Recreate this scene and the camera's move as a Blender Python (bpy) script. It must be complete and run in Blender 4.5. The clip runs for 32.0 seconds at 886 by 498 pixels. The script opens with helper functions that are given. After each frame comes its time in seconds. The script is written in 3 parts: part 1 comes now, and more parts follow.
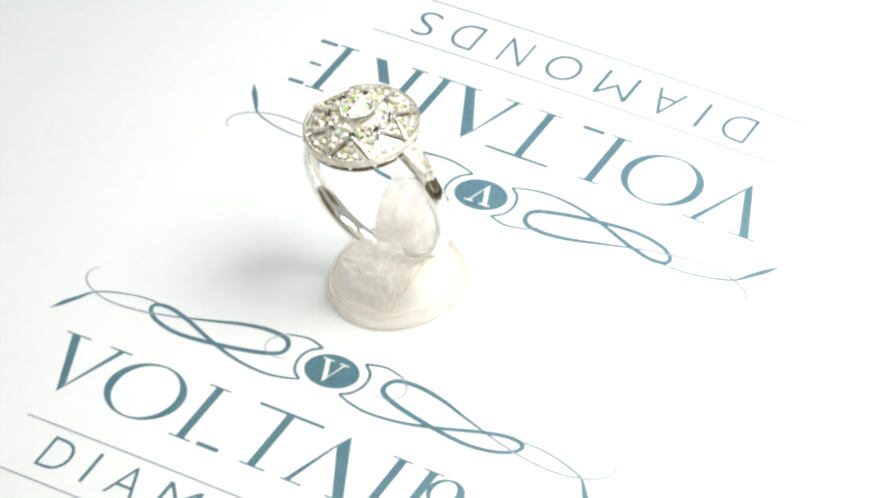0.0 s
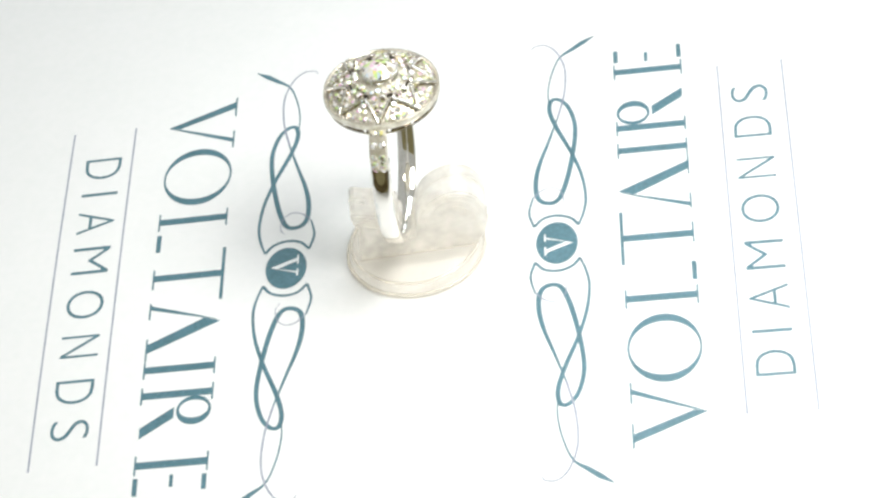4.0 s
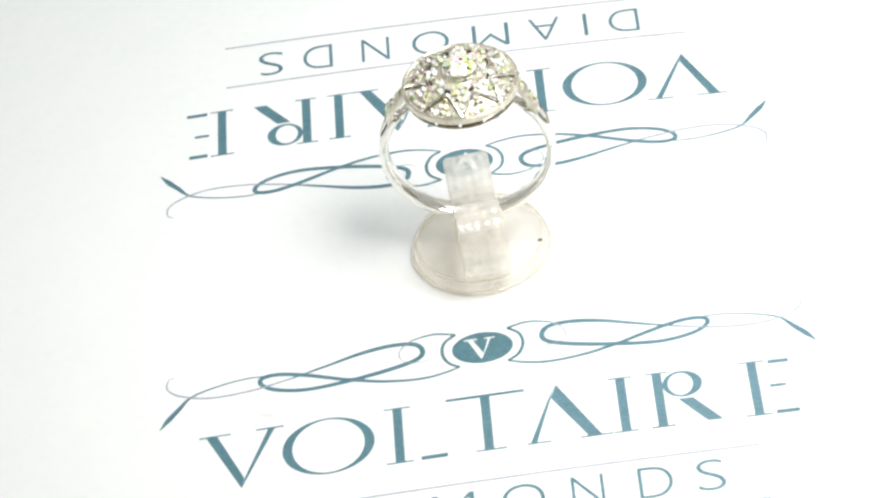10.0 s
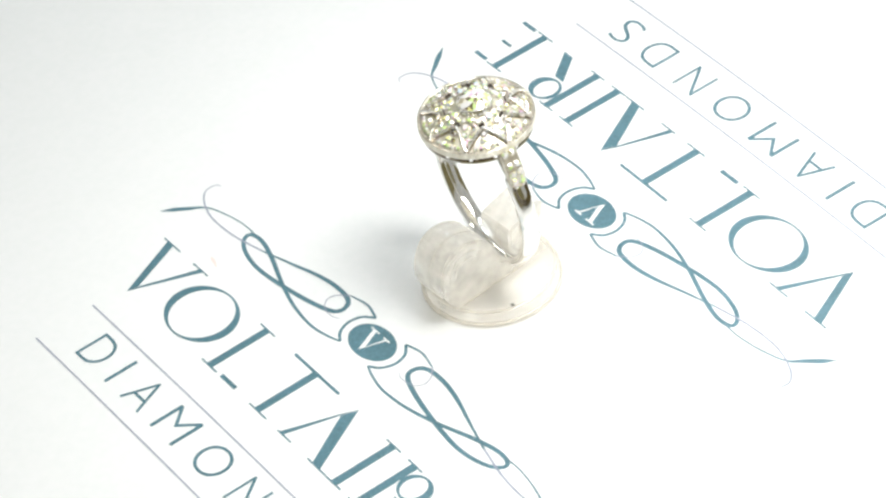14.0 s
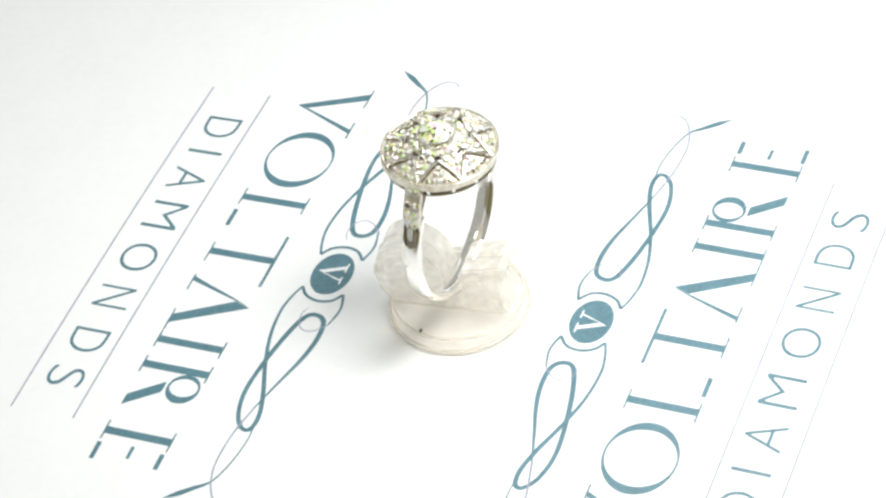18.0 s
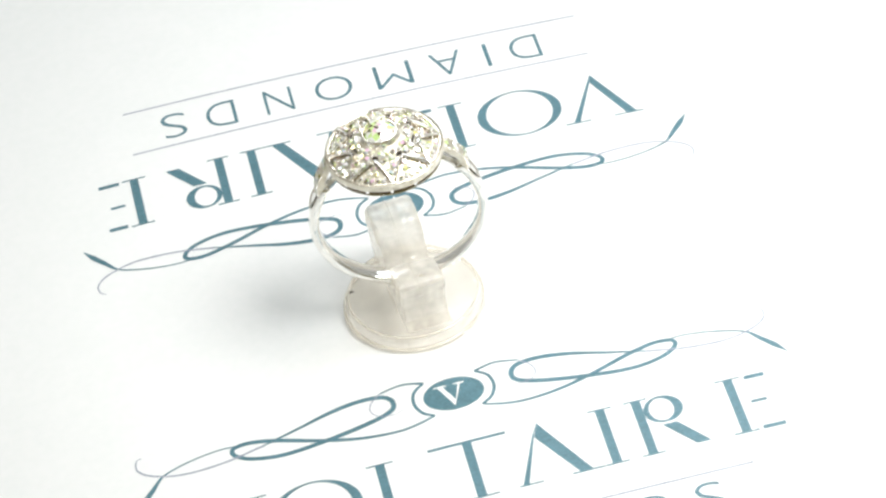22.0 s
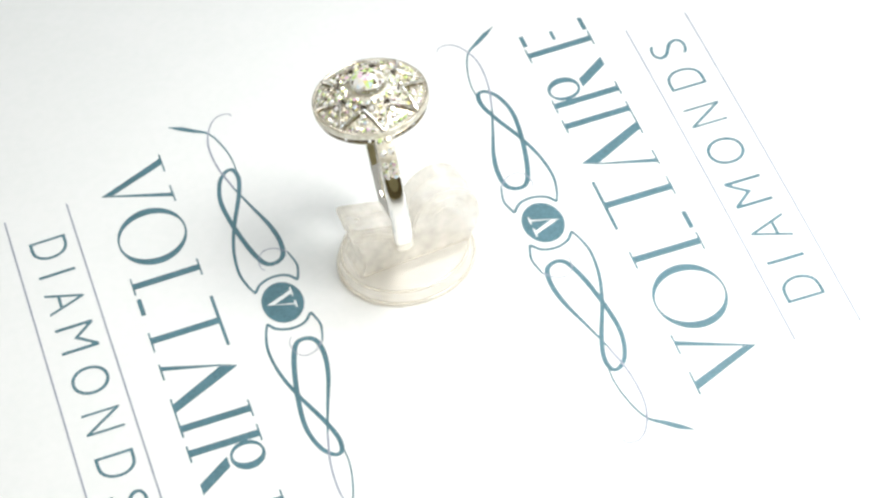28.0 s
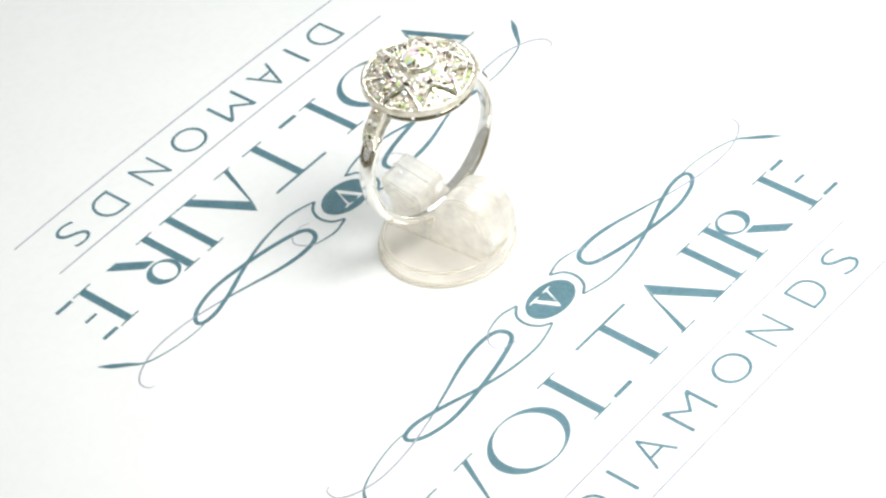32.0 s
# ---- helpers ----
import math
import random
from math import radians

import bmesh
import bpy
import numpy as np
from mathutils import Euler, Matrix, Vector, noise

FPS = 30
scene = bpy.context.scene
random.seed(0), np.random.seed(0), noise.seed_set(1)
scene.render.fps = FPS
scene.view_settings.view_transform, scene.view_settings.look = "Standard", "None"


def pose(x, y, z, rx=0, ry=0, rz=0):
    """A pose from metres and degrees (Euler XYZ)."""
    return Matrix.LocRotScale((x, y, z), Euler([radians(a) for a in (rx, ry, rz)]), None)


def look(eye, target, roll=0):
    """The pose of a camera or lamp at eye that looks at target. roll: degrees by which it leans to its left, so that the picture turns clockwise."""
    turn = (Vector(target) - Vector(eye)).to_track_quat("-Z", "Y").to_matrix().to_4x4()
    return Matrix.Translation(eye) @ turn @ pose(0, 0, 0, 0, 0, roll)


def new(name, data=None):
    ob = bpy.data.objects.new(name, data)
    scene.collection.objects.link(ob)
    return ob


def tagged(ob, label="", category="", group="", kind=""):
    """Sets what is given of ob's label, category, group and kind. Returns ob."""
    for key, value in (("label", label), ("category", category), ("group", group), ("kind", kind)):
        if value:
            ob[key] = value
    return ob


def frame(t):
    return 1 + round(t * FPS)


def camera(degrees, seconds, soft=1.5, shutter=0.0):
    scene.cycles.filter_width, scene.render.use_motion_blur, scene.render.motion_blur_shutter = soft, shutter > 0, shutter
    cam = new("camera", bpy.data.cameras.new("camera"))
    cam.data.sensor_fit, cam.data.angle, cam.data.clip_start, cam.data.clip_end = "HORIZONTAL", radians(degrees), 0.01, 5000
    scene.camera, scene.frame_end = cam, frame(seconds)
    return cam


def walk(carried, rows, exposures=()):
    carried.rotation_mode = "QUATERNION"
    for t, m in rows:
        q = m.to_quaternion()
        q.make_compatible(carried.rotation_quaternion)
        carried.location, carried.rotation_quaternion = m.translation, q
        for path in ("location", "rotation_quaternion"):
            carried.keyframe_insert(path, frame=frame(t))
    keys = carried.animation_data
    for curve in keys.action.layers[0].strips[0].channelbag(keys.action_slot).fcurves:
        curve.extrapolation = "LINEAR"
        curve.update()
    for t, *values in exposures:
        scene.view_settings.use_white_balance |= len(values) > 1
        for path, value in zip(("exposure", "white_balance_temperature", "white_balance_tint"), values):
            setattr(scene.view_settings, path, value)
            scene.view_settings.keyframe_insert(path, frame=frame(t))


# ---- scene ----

U = 0.007  # width of the printed medallion, the plan's unit in metres
SECONDS = 32.0

# ---------------------------------------------------------------- camera: on a tripod, it never moves
cam = camera(15.58, SECONDS, soft=2.5)
EYE = Vector((0, -39.58 * U, 37.61 * U))
AHEAD = Vector((0.0003, 0.7301, -0.6834))
STAND_POSE = look(EYE, EYE + AHEAD * 0.4, -9.61)
walk(cam, [(0.0, STAND_POSE), (SECONDS, STAND_POSE)], [(0.0, 0.0), (SECONDS, 0.0)])

# turn of the turntable, degrees at seconds
TURN = [(0, 140.69), (1.5, 119.02), (3, 97.43), (6, 54.44), (9, 11.21), (11, -17.46), (13, -45.79), (15, -74.45),
        (17, -103.03), (19, -131.38), (21, -159.81), (23, -188.43), (25, -216.95), (28, -259.89), (30, -288.67),
        (32, -317.49)]


def turn_at(t):
    for (t0, a0), (t1, a1) in zip(TURN, TURN[1:]):
        if t <= t1:
            return a0 + (a1 - a0) * (t - t0) / (t1 - t0)
    return TURN[-1][1]


# ---------------------------------------------------------------- light
def area_lamp(name, eye, target, size, power, colour):
    data = bpy.data.lights.new(name, "AREA")
    data.shape, data.size, data.energy, data.color = "DISK", size, power, colour
    ob = new(name, data)
    ob.matrix_world = look(eye, target)
    return ob


def polar(azimuth, elevation, distance):
    a, e = radians(azimuth), radians(elevation)
    return Vector((math.cos(a) * math.cos(e), math.sin(a) * math.cos(e), math.sin(e))) * distance


HEART = Vector((0, 0, 0.012))
area_lamp("key_lamp", HEART + polar(-24, 62, 0.125), HEART, 0.068, 0.185, (1.0, 0.99, 0.965))
area_lamp("side_lamp", HEART + polar(-168, 63, 0.40), HEART, 0.06, 0.09, (1.0, 0.98, 0.86))
area_lamp("bench_lamp", HEART + polar(60, 53, 0.45), HEART, 0.28, 0.60, (0.82, 0.91, 1.0))

world = bpy.data.worlds.new("world")
scene.world = world
world.use_nodes = True
world.node_tree.nodes["Background"].inputs["Color"].default_value = (0.985, 1.0, 0.965, 1)
world.node_tree.nodes["Background"].inputs["Strength"].default_value = 0.55


# ---------------------------------------------------------------- materials
def material(name, colour, rough=0.5, metal=0.0, **more):
    m = bpy.data.materials.new(name)
    m.use_nodes = True
    b = m.node_tree.nodes["Principled BSDF"]
    b.inputs["Base Color"].default_value = (*colour, 1)
    b.inputs["Roughness"].default_value = rough
    b.inputs["Metallic"].default_value = metal
    for key, value in more.items():
        b.inputs[key.replace("_", " ")].default_value = value
    return m


def node(m, kind, **values):
    n = m.node_tree.nodes.new(kind)
    for key, value in values.items():
        n.inputs[key].default_value = value
    return n


def link(m, a, out, b, inp):
    m.node_tree.links.new(a.outputs[out], b.inputs[inp])


def shader(m):
    return m.node_tree.nodes["Principled BSDF"]


def mottle(m, low, high, scale, detail=4.0, spread=(0.35, 0.65)):
    """Two-scale variation of the base colour between low and high."""
    coord = m.node_tree.nodes.new("ShaderNodeTexCoord")
    coarse = node(m, "ShaderNodeTexNoise", Scale=scale * 0.12, Detail=2.0)
    fine = node(m, "ShaderNodeTexNoise", Scale=scale, Detail=detail)
    for n in (coarse, fine):
        link(m, coord, "Object", n, "Vector")
    mix = m.node_tree.nodes.new("ShaderNodeMath")
    mix.operation = "MULTIPLY_ADD"
    mix.inputs[1].default_value = 0.35
    link(m, coarse, "Fac", mix, 0)
    half = m.node_tree.nodes.new("ShaderNodeMath")
    half.operation = "MULTIPLY"
    half.inputs[1].default_value = 0.65
    link(m, fine, "Fac", half, 0)
    link(m, half, 0, mix, 2)
    ramp = m.node_tree.nodes.new("ShaderNodeValToRGB")
    ramp.color_ramp.elements[0].position, ramp.color_ramp.elements[0].color = spread[0], (*low, 1)
    ramp.color_ramp.elements[1].position, ramp.color_ramp.elements[1].color = spread[1], (*high, 1)
    link(m, mix, 0, ramp, "Fac")
    link(m, ramp, "Color", shader(m), "Base Color")
    return fine


def relief(m, source, strength, distance):
    bump = node(m, "ShaderNodeBump", Strength=strength, Distance=distance)
    link(m, source, "Fac", bump, "Height")
    link(m, bump, "Normal", shader(m), "Normal")


PAPER = material("coated white paper", (0.86, 0.87, 0.87), 0.42)
relief(PAPER, mottle(PAPER, (0.845, 0.86, 0.855), (0.875, 0.88, 0.88), 900.0), 0.12, 0.00004)
INK = material("teal printing ink", (0.08, 0.21, 0.25), 0.42, Specular_IOR_Level=1.0)
relief(INK, mottle(INK, (0.041, 0.135, 0.168), (0.078, 0.205, 0.262), 2600.0), 0.25, 0.00003)
FINE_INK = material("pale violet grey printing ink", (0.36, 0.38, 0.47), 0.36)
mottle(FINE_INK, (0.25, 0.28, 0.36), (0.41, 0.43, 0.51), 2600.0)
WHITE_INK = material("paper left bare in the print", (0.84, 0.86, 0.86), 0.42)
SMUDGE = material("pale pink smear", (0.86, 0.72, 0.68), 0.5)
GOLD = material("polished white gold", (0.90, 0.885, 0.85), 0.07, 1.0)
mottle(GOLD, (0.86, 0.84, 0.80), (0.93, 0.92, 0.89), 700.0)
SATIN = material("milgrain white gold", (0.86, 0.84, 0.79), 0.26, 1.0)
mottle(SATIN, (0.84, 0.82, 0.77), (0.96, 0.95, 0.93), 1500.0)


BED = material("matt white gold", (0.92, 0.90, 0.84), 0.45, 1.0)
mottle(BED, (0.56, 0.51, 0.40), (0.92, 0.89, 0.80), 1500.0)


def diamond():
    """Brilliant-cut stone: random facet tints paint in its sparkle, dark facets and split colours."""
    m = bpy.data.materials.new("diamond")
    m.use_nodes = True
    m.node_tree.nodes.remove(m.node_tree.nodes["Principled BSDF"])
    info = m.node_tree.nodes.new("ShaderNodeObjectInfo")
    coord = m.node_tree.nodes.new("ShaderNodeTexCoord")
    snap = m.node_tree.nodes.new("ShaderNodeVectorMath")
    snap.operation = "SNAP"
    snap.inputs[1].default_value = (0.09, 0.09, 0.09)
    link(m, coord, "Normal", snap, 0)
    fire = m.node_tree.nodes.new("ShaderNodeTexWhiteNoise")
    fire.noise_dimensions = "4D"
    link(m, snap, 0, fire, "Vector")
    link(m, info, "Random", fire, "W")
    hue = m.node_tree.nodes.new("ShaderNodeSeparateColor")
    link(m, fire, "Color", hue, 0)
    tint = m.node_tree.nodes.new("ShaderNodeValToRGB")
    ramp = tint.color_ramp
    ramp.interpolation = "CONSTANT"
    ramp.elements[0].position, ramp.elements[0].color = 0.0, (0.16, 0.13, 0.08, 1)
    ramp.elements[1].position, ramp.elements[1].color = 0.15, (0.55, 0.50, 0.38, 1)
    for place, colour in ((0.26, (0.99, 0.98, 0.97)), (0.60, (1.0, 0.96, 0.80)), (0.70, (0.72, 0.97, 0.38)),
                          (0.83, (0.95, 0.62, 0.82)), (0.89, (0.97, 0.92, 0.36)), (0.94, (0.70, 0.86, 1.0))):
        ramp.elements.new(place).color = (*colour, 1)
    link(m, hue, 0, tint, "Fac")
    glass = node(m, "ShaderNodeBsdfGlass", Roughness=0.0, IOR=2.42)
    facet = node(m, "ShaderNodeBsdfGlossy", Roughness=0.03)
    inner = node(m, "ShaderNodeBsdfDiffuse", Roughness=0.0)
    for n in (glass, facet, inner):
        link(m, tint, "Color", n, "Color")
    body = node(m, "ShaderNodeMixShader", Fac=0.90)
    link(m, glass, 0, body, 1)
    link(m, inner, 0, body, 2)
    mix = node(m, "ShaderNodeMixShader", Fac=0.42)
    link(m, body, 0, mix, 1)
    link(m, facet, 0, mix, 2)
    link(m, mix, 0, m.node_tree.nodes["Material Output"], "Surface")
    return m


DIAMOND = diamond()


def milky_plastic(name, body, clear, gloss_rough, bend, lines=0.0):
    """Clear moulded plastic: mostly see-through, a little milky, glossy at a grazing view."""
    m = bpy.data.materials.new(name)
    m.use_nodes = True
    m.node_tree.nodes.remove(m.node_tree.nodes["Principled BSDF"])
    coord = m.node_tree.nodes.new("ShaderNodeTexCoord")
    cloud = node(m, "ShaderNodeTexNoise", Scale=420.0, Detail=3.0)
    link(m, coord, "Object", cloud, "Vector")
    ramp = m.node_tree.nodes.new("ShaderNodeValToRGB")
    ramp.color_ramp.elements[0].position, ramp.color_ramp.elements[0].color = 0.3, (body[0], body[0], body[0], 1)
    ramp.color_ramp.elements[1].position, ramp.color_ramp.elements[1].color = 0.75, (body[1], body[1], body[1], 1)
    link(m, cloud, "Fac", ramp, "Fac")
    clear_node = node(m, "ShaderNodeBsdfTransparent", Color=(*clear, 1))
    glass = node(m, "ShaderNodeBsdfGlass", Color=(1.0, 0.99, 0.97, 1), Roughness=0.08, IOR=1.45)
    milk = node(m, "ShaderNodeBsdfTranslucent", Color=(0.985, 0.958, 0.915, 1))
    chalk = node(m, "ShaderNodeBsdfDiffuse", Color=(0.99, 0.966, 0.918, 1))
    body_mix = node(m, "ShaderNodeMixShader", Fac=0.55)
    link(m, milk, 0, body_mix, 1)
    link(m, chalk, 0, body_mix, 2)
    see = node(m, "ShaderNodeMixShader", Fac=bend)
    link(m, clear_node, 0, see, 1)
    link(m, glass, 0, see, 2)
    mass = m.node_tree.nodes.new("ShaderNodeMixShader")
    link(m, ramp, "Color", mass, 0)
    link(m, see, 0, mass, 1)
    link(m, body_mix, 0, mass, 2)
    gloss = node(m, "ShaderNodeBsdfGlossy", Color=(1, 1, 1, 1), Roughness=gloss_rough)
    edge = node(m, "ShaderNodeLayerWeight", Blend=0.5)
    steep = m.node_tree.nodes.new("ShaderNodeMath")
    steep.operation = "POWER"
    steep.inputs[1].default_value = 3.0
    link(m, edge, "Facing", steep, 0)
    sheen = m.node_tree.nodes.new("ShaderNodeMath")
    sheen.operation = "MULTIPLY_ADD"
    sheen.inputs[1].default_value, sheen.inputs[2].default_value = 0.32, 0.055
    link(m, steep, 0, sheen, 0)
    bump = node(m, "ShaderNodeBump", Strength=0.30, Distance=0.0002)
    if lines:
        draw = node(m, "ShaderNodeTexWave", Scale=lines, Distortion=2.5, Detail=2.0)
        draw.bands_direction = "X"
        link(m, coord, "Object", draw, "Vector")
        link(m, draw, "Fac", bump, "Height")
    else:
        link(m, cloud, "Fac", bump, "Height")
    for n in (gloss, glass):
        link(m, bump, "Normal", n, "Normal")
    top = m.node_tree.nodes.new("ShaderNodeMixShader")
    link(m, sheen, 0, top, 0)
    link(m, mass, 0, top, 1)
    link(m, gloss, 0, top, 2)
    link(m, top, 0, m.node_tree.nodes["Material Output"], "Surface")
    return m


PLASTIC = milky_plastic("clear plastic", (0.06, 0.16), (0.99, 0.966, 0.93), 0.05, 0.0)
RIM = milky_plastic("cream-clear plastic", (0.14, 0.28), (0.998, 0.978, 0.945), 0.06, 0.0)
LIP = milky_plastic("cream plastic edge", (0.30, 0.50), (0.998, 0.985, 0.95), 0.12, 0.0)
MOULDED = milky_plastic("clear plastic with moulding lines", (0.26, 0.62), (0.99, 0.98, 0.962), 0.11, 0.14, 300.0)
SPECK = material("dark dirt", (0.06, 0.05, 0.04), 0.7)
WALL = material("off-white wall paint", (0.80, 0.80, 0.78), 0.8)
mottle(WALL, (0.77, 0.77, 0.75), (0.83, 0.83, 0.81), 12.0)
# olive picked for what the metal mirrors; no such paint is seen
DARK = material("olive for mirrored dark surfaces", (0.44, 0.38, 0.19), 0.8)
mottle(DARK, (0.40, 0.345, 0.17), (0.48, 0.415, 0.21), 12.0)
# near-black colour that stands for shade in the setting's narrow gaps
GAP_SHADE = material("dark colour drawn for unlit gaps", (0.06, 0.045, 0.03), 0.5)
mottle(GAP_SHADE, (0.03, 0.022, 0.014), (0.09, 0.07, 0.05), 1500.0)
# gold with the dark of shade and reflections put into its colour
SHADE_GOLD = material("white gold with painted shade", (0.30, 0.24, 0.17), 0.18, 1.0)
mottle(SHADE_GOLD, (0.27, 0.225, 0.17), (0.50, 0.445, 0.36), 1200.0)
# mostly transparent screen, added so world light fills in and whitens the metal
FILL_SCREEN = material("see-through white for fill light", (0.86, 0.86, 0.85), 0.9)
mottle(FILL_SCREEN, (0.83, 0.83, 0.82), (0.88, 0.88, 0.87), 90.0)
light_pass = node(FILL_SCREEN, "ShaderNodeMixShader", Fac=0.75)
link(FILL_SCREEN, shader(FILL_SCREEN), 0, light_pass, 1)
link(FILL_SCREEN, FILL_SCREEN.node_tree.nodes.new("ShaderNodeBsdfTransparent"), 0, light_pass, 2)
link(FILL_SCREEN, light_pass, 0, FILL_SCREEN.node_tree.nodes["Material Output"], "Surface")
TABLE = material("white laminate", (0.75, 0.75, 0.74), 0.4)
mottle(TABLE, (0.70, 0.70, 0.69), (0.78, 0.78, 0.77), 60.0)


# ---------------------------------------------------------------- mesh helpers
def part(name, bm, mat, parent=None, label="", smooth=False):
    """Links a bmesh as one mesh object under a thing or a part."""
    me = bpy.data.meshes.new(name)
    bm.normal_update()
    bm.to_mesh(me)
    bm.free()
    me.materials.append(mat)
    if smooth:
        me.shade_smooth()
    ob = new(name, me)
    if parent:
        ob.parent = parent
    if label:
        ob["label"] = label
    return ob


def share(name, data, parent, m):
    ob = new(name, data)
    ob.parent = parent
    ob.matrix_local = m
    return ob


def lathe(bm, profile, steps=72):
    """Turns (radius, height) pairs about z; a radius of 0 closes the end."""
    rings = []
    for r, z in profile:
        if r < 1e-9:
            rings.append([bm.verts.new((0, 0, z))])
        else:
            rings.append([bm.verts.new((r * math.cos(2 * math.pi * k / steps), r * math.sin(2 * math.pi * k / steps), z))
                          for k in range(steps)])
    for a, b in zip(rings, rings[1:]):
        for k in range(steps):
            n = (k + 1) % steps
            if len(a) == 1 and len(b) > 1:
                bm.faces.new((a[0], b[k], b[n]))
            elif len(b) == 1 and len(a) > 1:
                bm.faces.new((a[k], a[n], b[0]))
            elif len(a) > 1:
                bm.faces.new((a[k], a[n], b[n], b[k]))
    bmesh.ops.recalc_face_normals(bm, faces=bm.faces[:])
    return bm


def sweep(bm, path, section, closed=False):
    """Carries a section of (across, out) pairs along a path of (centre, across, out) frames."""
    rows = []
    for n, (c, ax, out) in enumerate(path):
        sec = section(n / max(1, len(path) - 1)) if callable(section) else section
        rows.append([bm.verts.new(c + ax * a + out * o) for a, o in sec])
    k = len(rows[0])
    pairs = list(zip(rows, rows[1:])) + ([(rows[-1], rows[0])] if closed else [])
    for a, b in pairs:
        for i in range(k):
            bm.faces.new((a[i], a[(i + 1) % k], b[(i + 1) % k], b[i]))
    if not closed:
        bm.faces.new(rows[0][::-1])
        bm.faces.new(rows[-1])
    bmesh.ops.recalc_face_normals(bm, faces=bm.faces[:])
    return bm


def spline(points, per=6):
    """A smooth line through the points."""
    pts = [Vector(p) for p in points]
    pts = [2 * pts[0] - pts[1]] + pts + [2 * pts[-1] - pts[-2]]
    line = []
    for a, b, c, d in zip(pts, pts[1:], pts[2:], pts[3:]):
        for k in range(per):
            t = k / per
            line.append(0.5 * (2 * b + (c - a) * t + (2 * a - 5 * b + 4 * c - d) * t * t
                               + (3 * b - a - 3 * c + d) * t ** 3))
    line.append(pts[-2])
    return line


def ball(bm, centre, radius, detail=1):
    bmesh.ops.create_icosphere(bm, subdivisions=detail, radius=radius, matrix=Matrix.Translation(centre))


# ---------------------------------------------------------------- the room that holds the bench, unseen and added
def slab(name, size, centre, mat, label, category):
    bm = bmesh.new()
    bmesh.ops.create_cube(bm, size=1, matrix=Matrix.Translation(centre) @ Matrix.Diagonal((*size, 1)))
    bmesh.ops.bevel(bm, geom=bm.edges[:], offset=0.004, segments=1, affect="EDGES")
    return tagged(part(name, bm, mat), label, category, kind="structure")


TOP = -0.034
slab("floor", (3.4, 3.4, 0.06), (0, 0, -0.80), WALL, "plain grey floor under the bench", "floor")
slab("wall_north", (3.4, 0.1, 2.02), (0, 1.65, 0.24), FILL_SCREEN, "unseen white screen added to let fill light in", "wall")
# unseen wall behind the camera, dark so the metal shows dark streaks
slab("wall_south", (3.4, 0.1, 2.02), (0, -1.65, 0.24), DARK, "unseen olive wall, coloured for dark reflections", "wall")
slab("wall_east", (0.1, 3.2, 2.02), (1.65, 0, 0.24), FILL_SCREEN, "unseen white screen added to let fill light in", "wall")
slab("wall_west", (0.1, 3.2, 2.02), (-1.65, 0, 0.24), FILL_SCREEN, "unseen white screen added to let fill light in", "wall")
# olive panel out of view, added only to be mirrored in the hoop
slab("reflected_panel", (0.03, 0.8, 1.35), (1.58, -0.12, -0.095), DARK, "unseen olive panel added for a dark reflection", "door")
slab("ceiling", (3.4, 3.4, 0.06), (0, 0, 1.28), FILL_SCREEN, "unseen white canopy added to let fill light in", "ceiling")
slab("table_top", (1.2, 0.8, 0.03), (0, 0, TOP - 0.015), TABLE, "white laminate bench top under the turntable", "table")


# ---------------------------------------------------------------- the printed sheet
def droop(x, y):
    """Height of the sheet, which sags a little towards its edges, in units."""
    return 0.00769 * x - 0.00847 * y - 0.00378 * x * x - 0.0012 * y * y - 0.00295 * x * y


def on_sheet(x, y, lift=0.0):
    return Vector((x * U, y * U, droop(x, y) * U + lift))


turntable = new("turntable")
tagged(turntable, "low white round display turntable under the printed sheet", "turntable")
bm = bmesh.new()
lathe(bm, [(0, -0.0105), (0.080, -0.0105), (0.082, -0.0125), (0.082, -0.0185), (0.080, -0.020), (0, -0.020)])
part("plate", bm, TABLE, turntable, smooth=False)
bm = bmesh.new()
lathe(bm, [(0, -0.020), (0.060, -0.020), (0.062, -0.033), (0.060, -0.034), (0, -0.034)])
part("base", bm, TABLE, turntable, smooth=False)

sheet = new("paper_sheet")
tagged(sheet, "white sheet printed with two teal jeweller's emblems, slightly sagging", "paper")
bm = bmesh.new()
NX, NY = 84, 60
grid = [[None] * (NY + 1) for _ in range(NX + 1)]
for side in (0, 1):
    for a in range(NX + 1):
        for b in range(NY + 1):
            x, y = 0.49 + (a / NX - 0.5) * 42.4, 0.43 + (b / NY - 0.5) * 30.0
            grid[a][b] = bm.verts.new(on_sheet(x, y, -0.00012 * side))
    for a in range(NX):
        for b in range(NY):
            bm.faces.new((grid[a][b], grid[a + 1][b], grid[a + 1][b + 1], grid[a][b + 1])[::-1 if side else 1])
part("sheet", bm, PAPER, sheet, smooth=True)

INK_LIFT = 0.00003


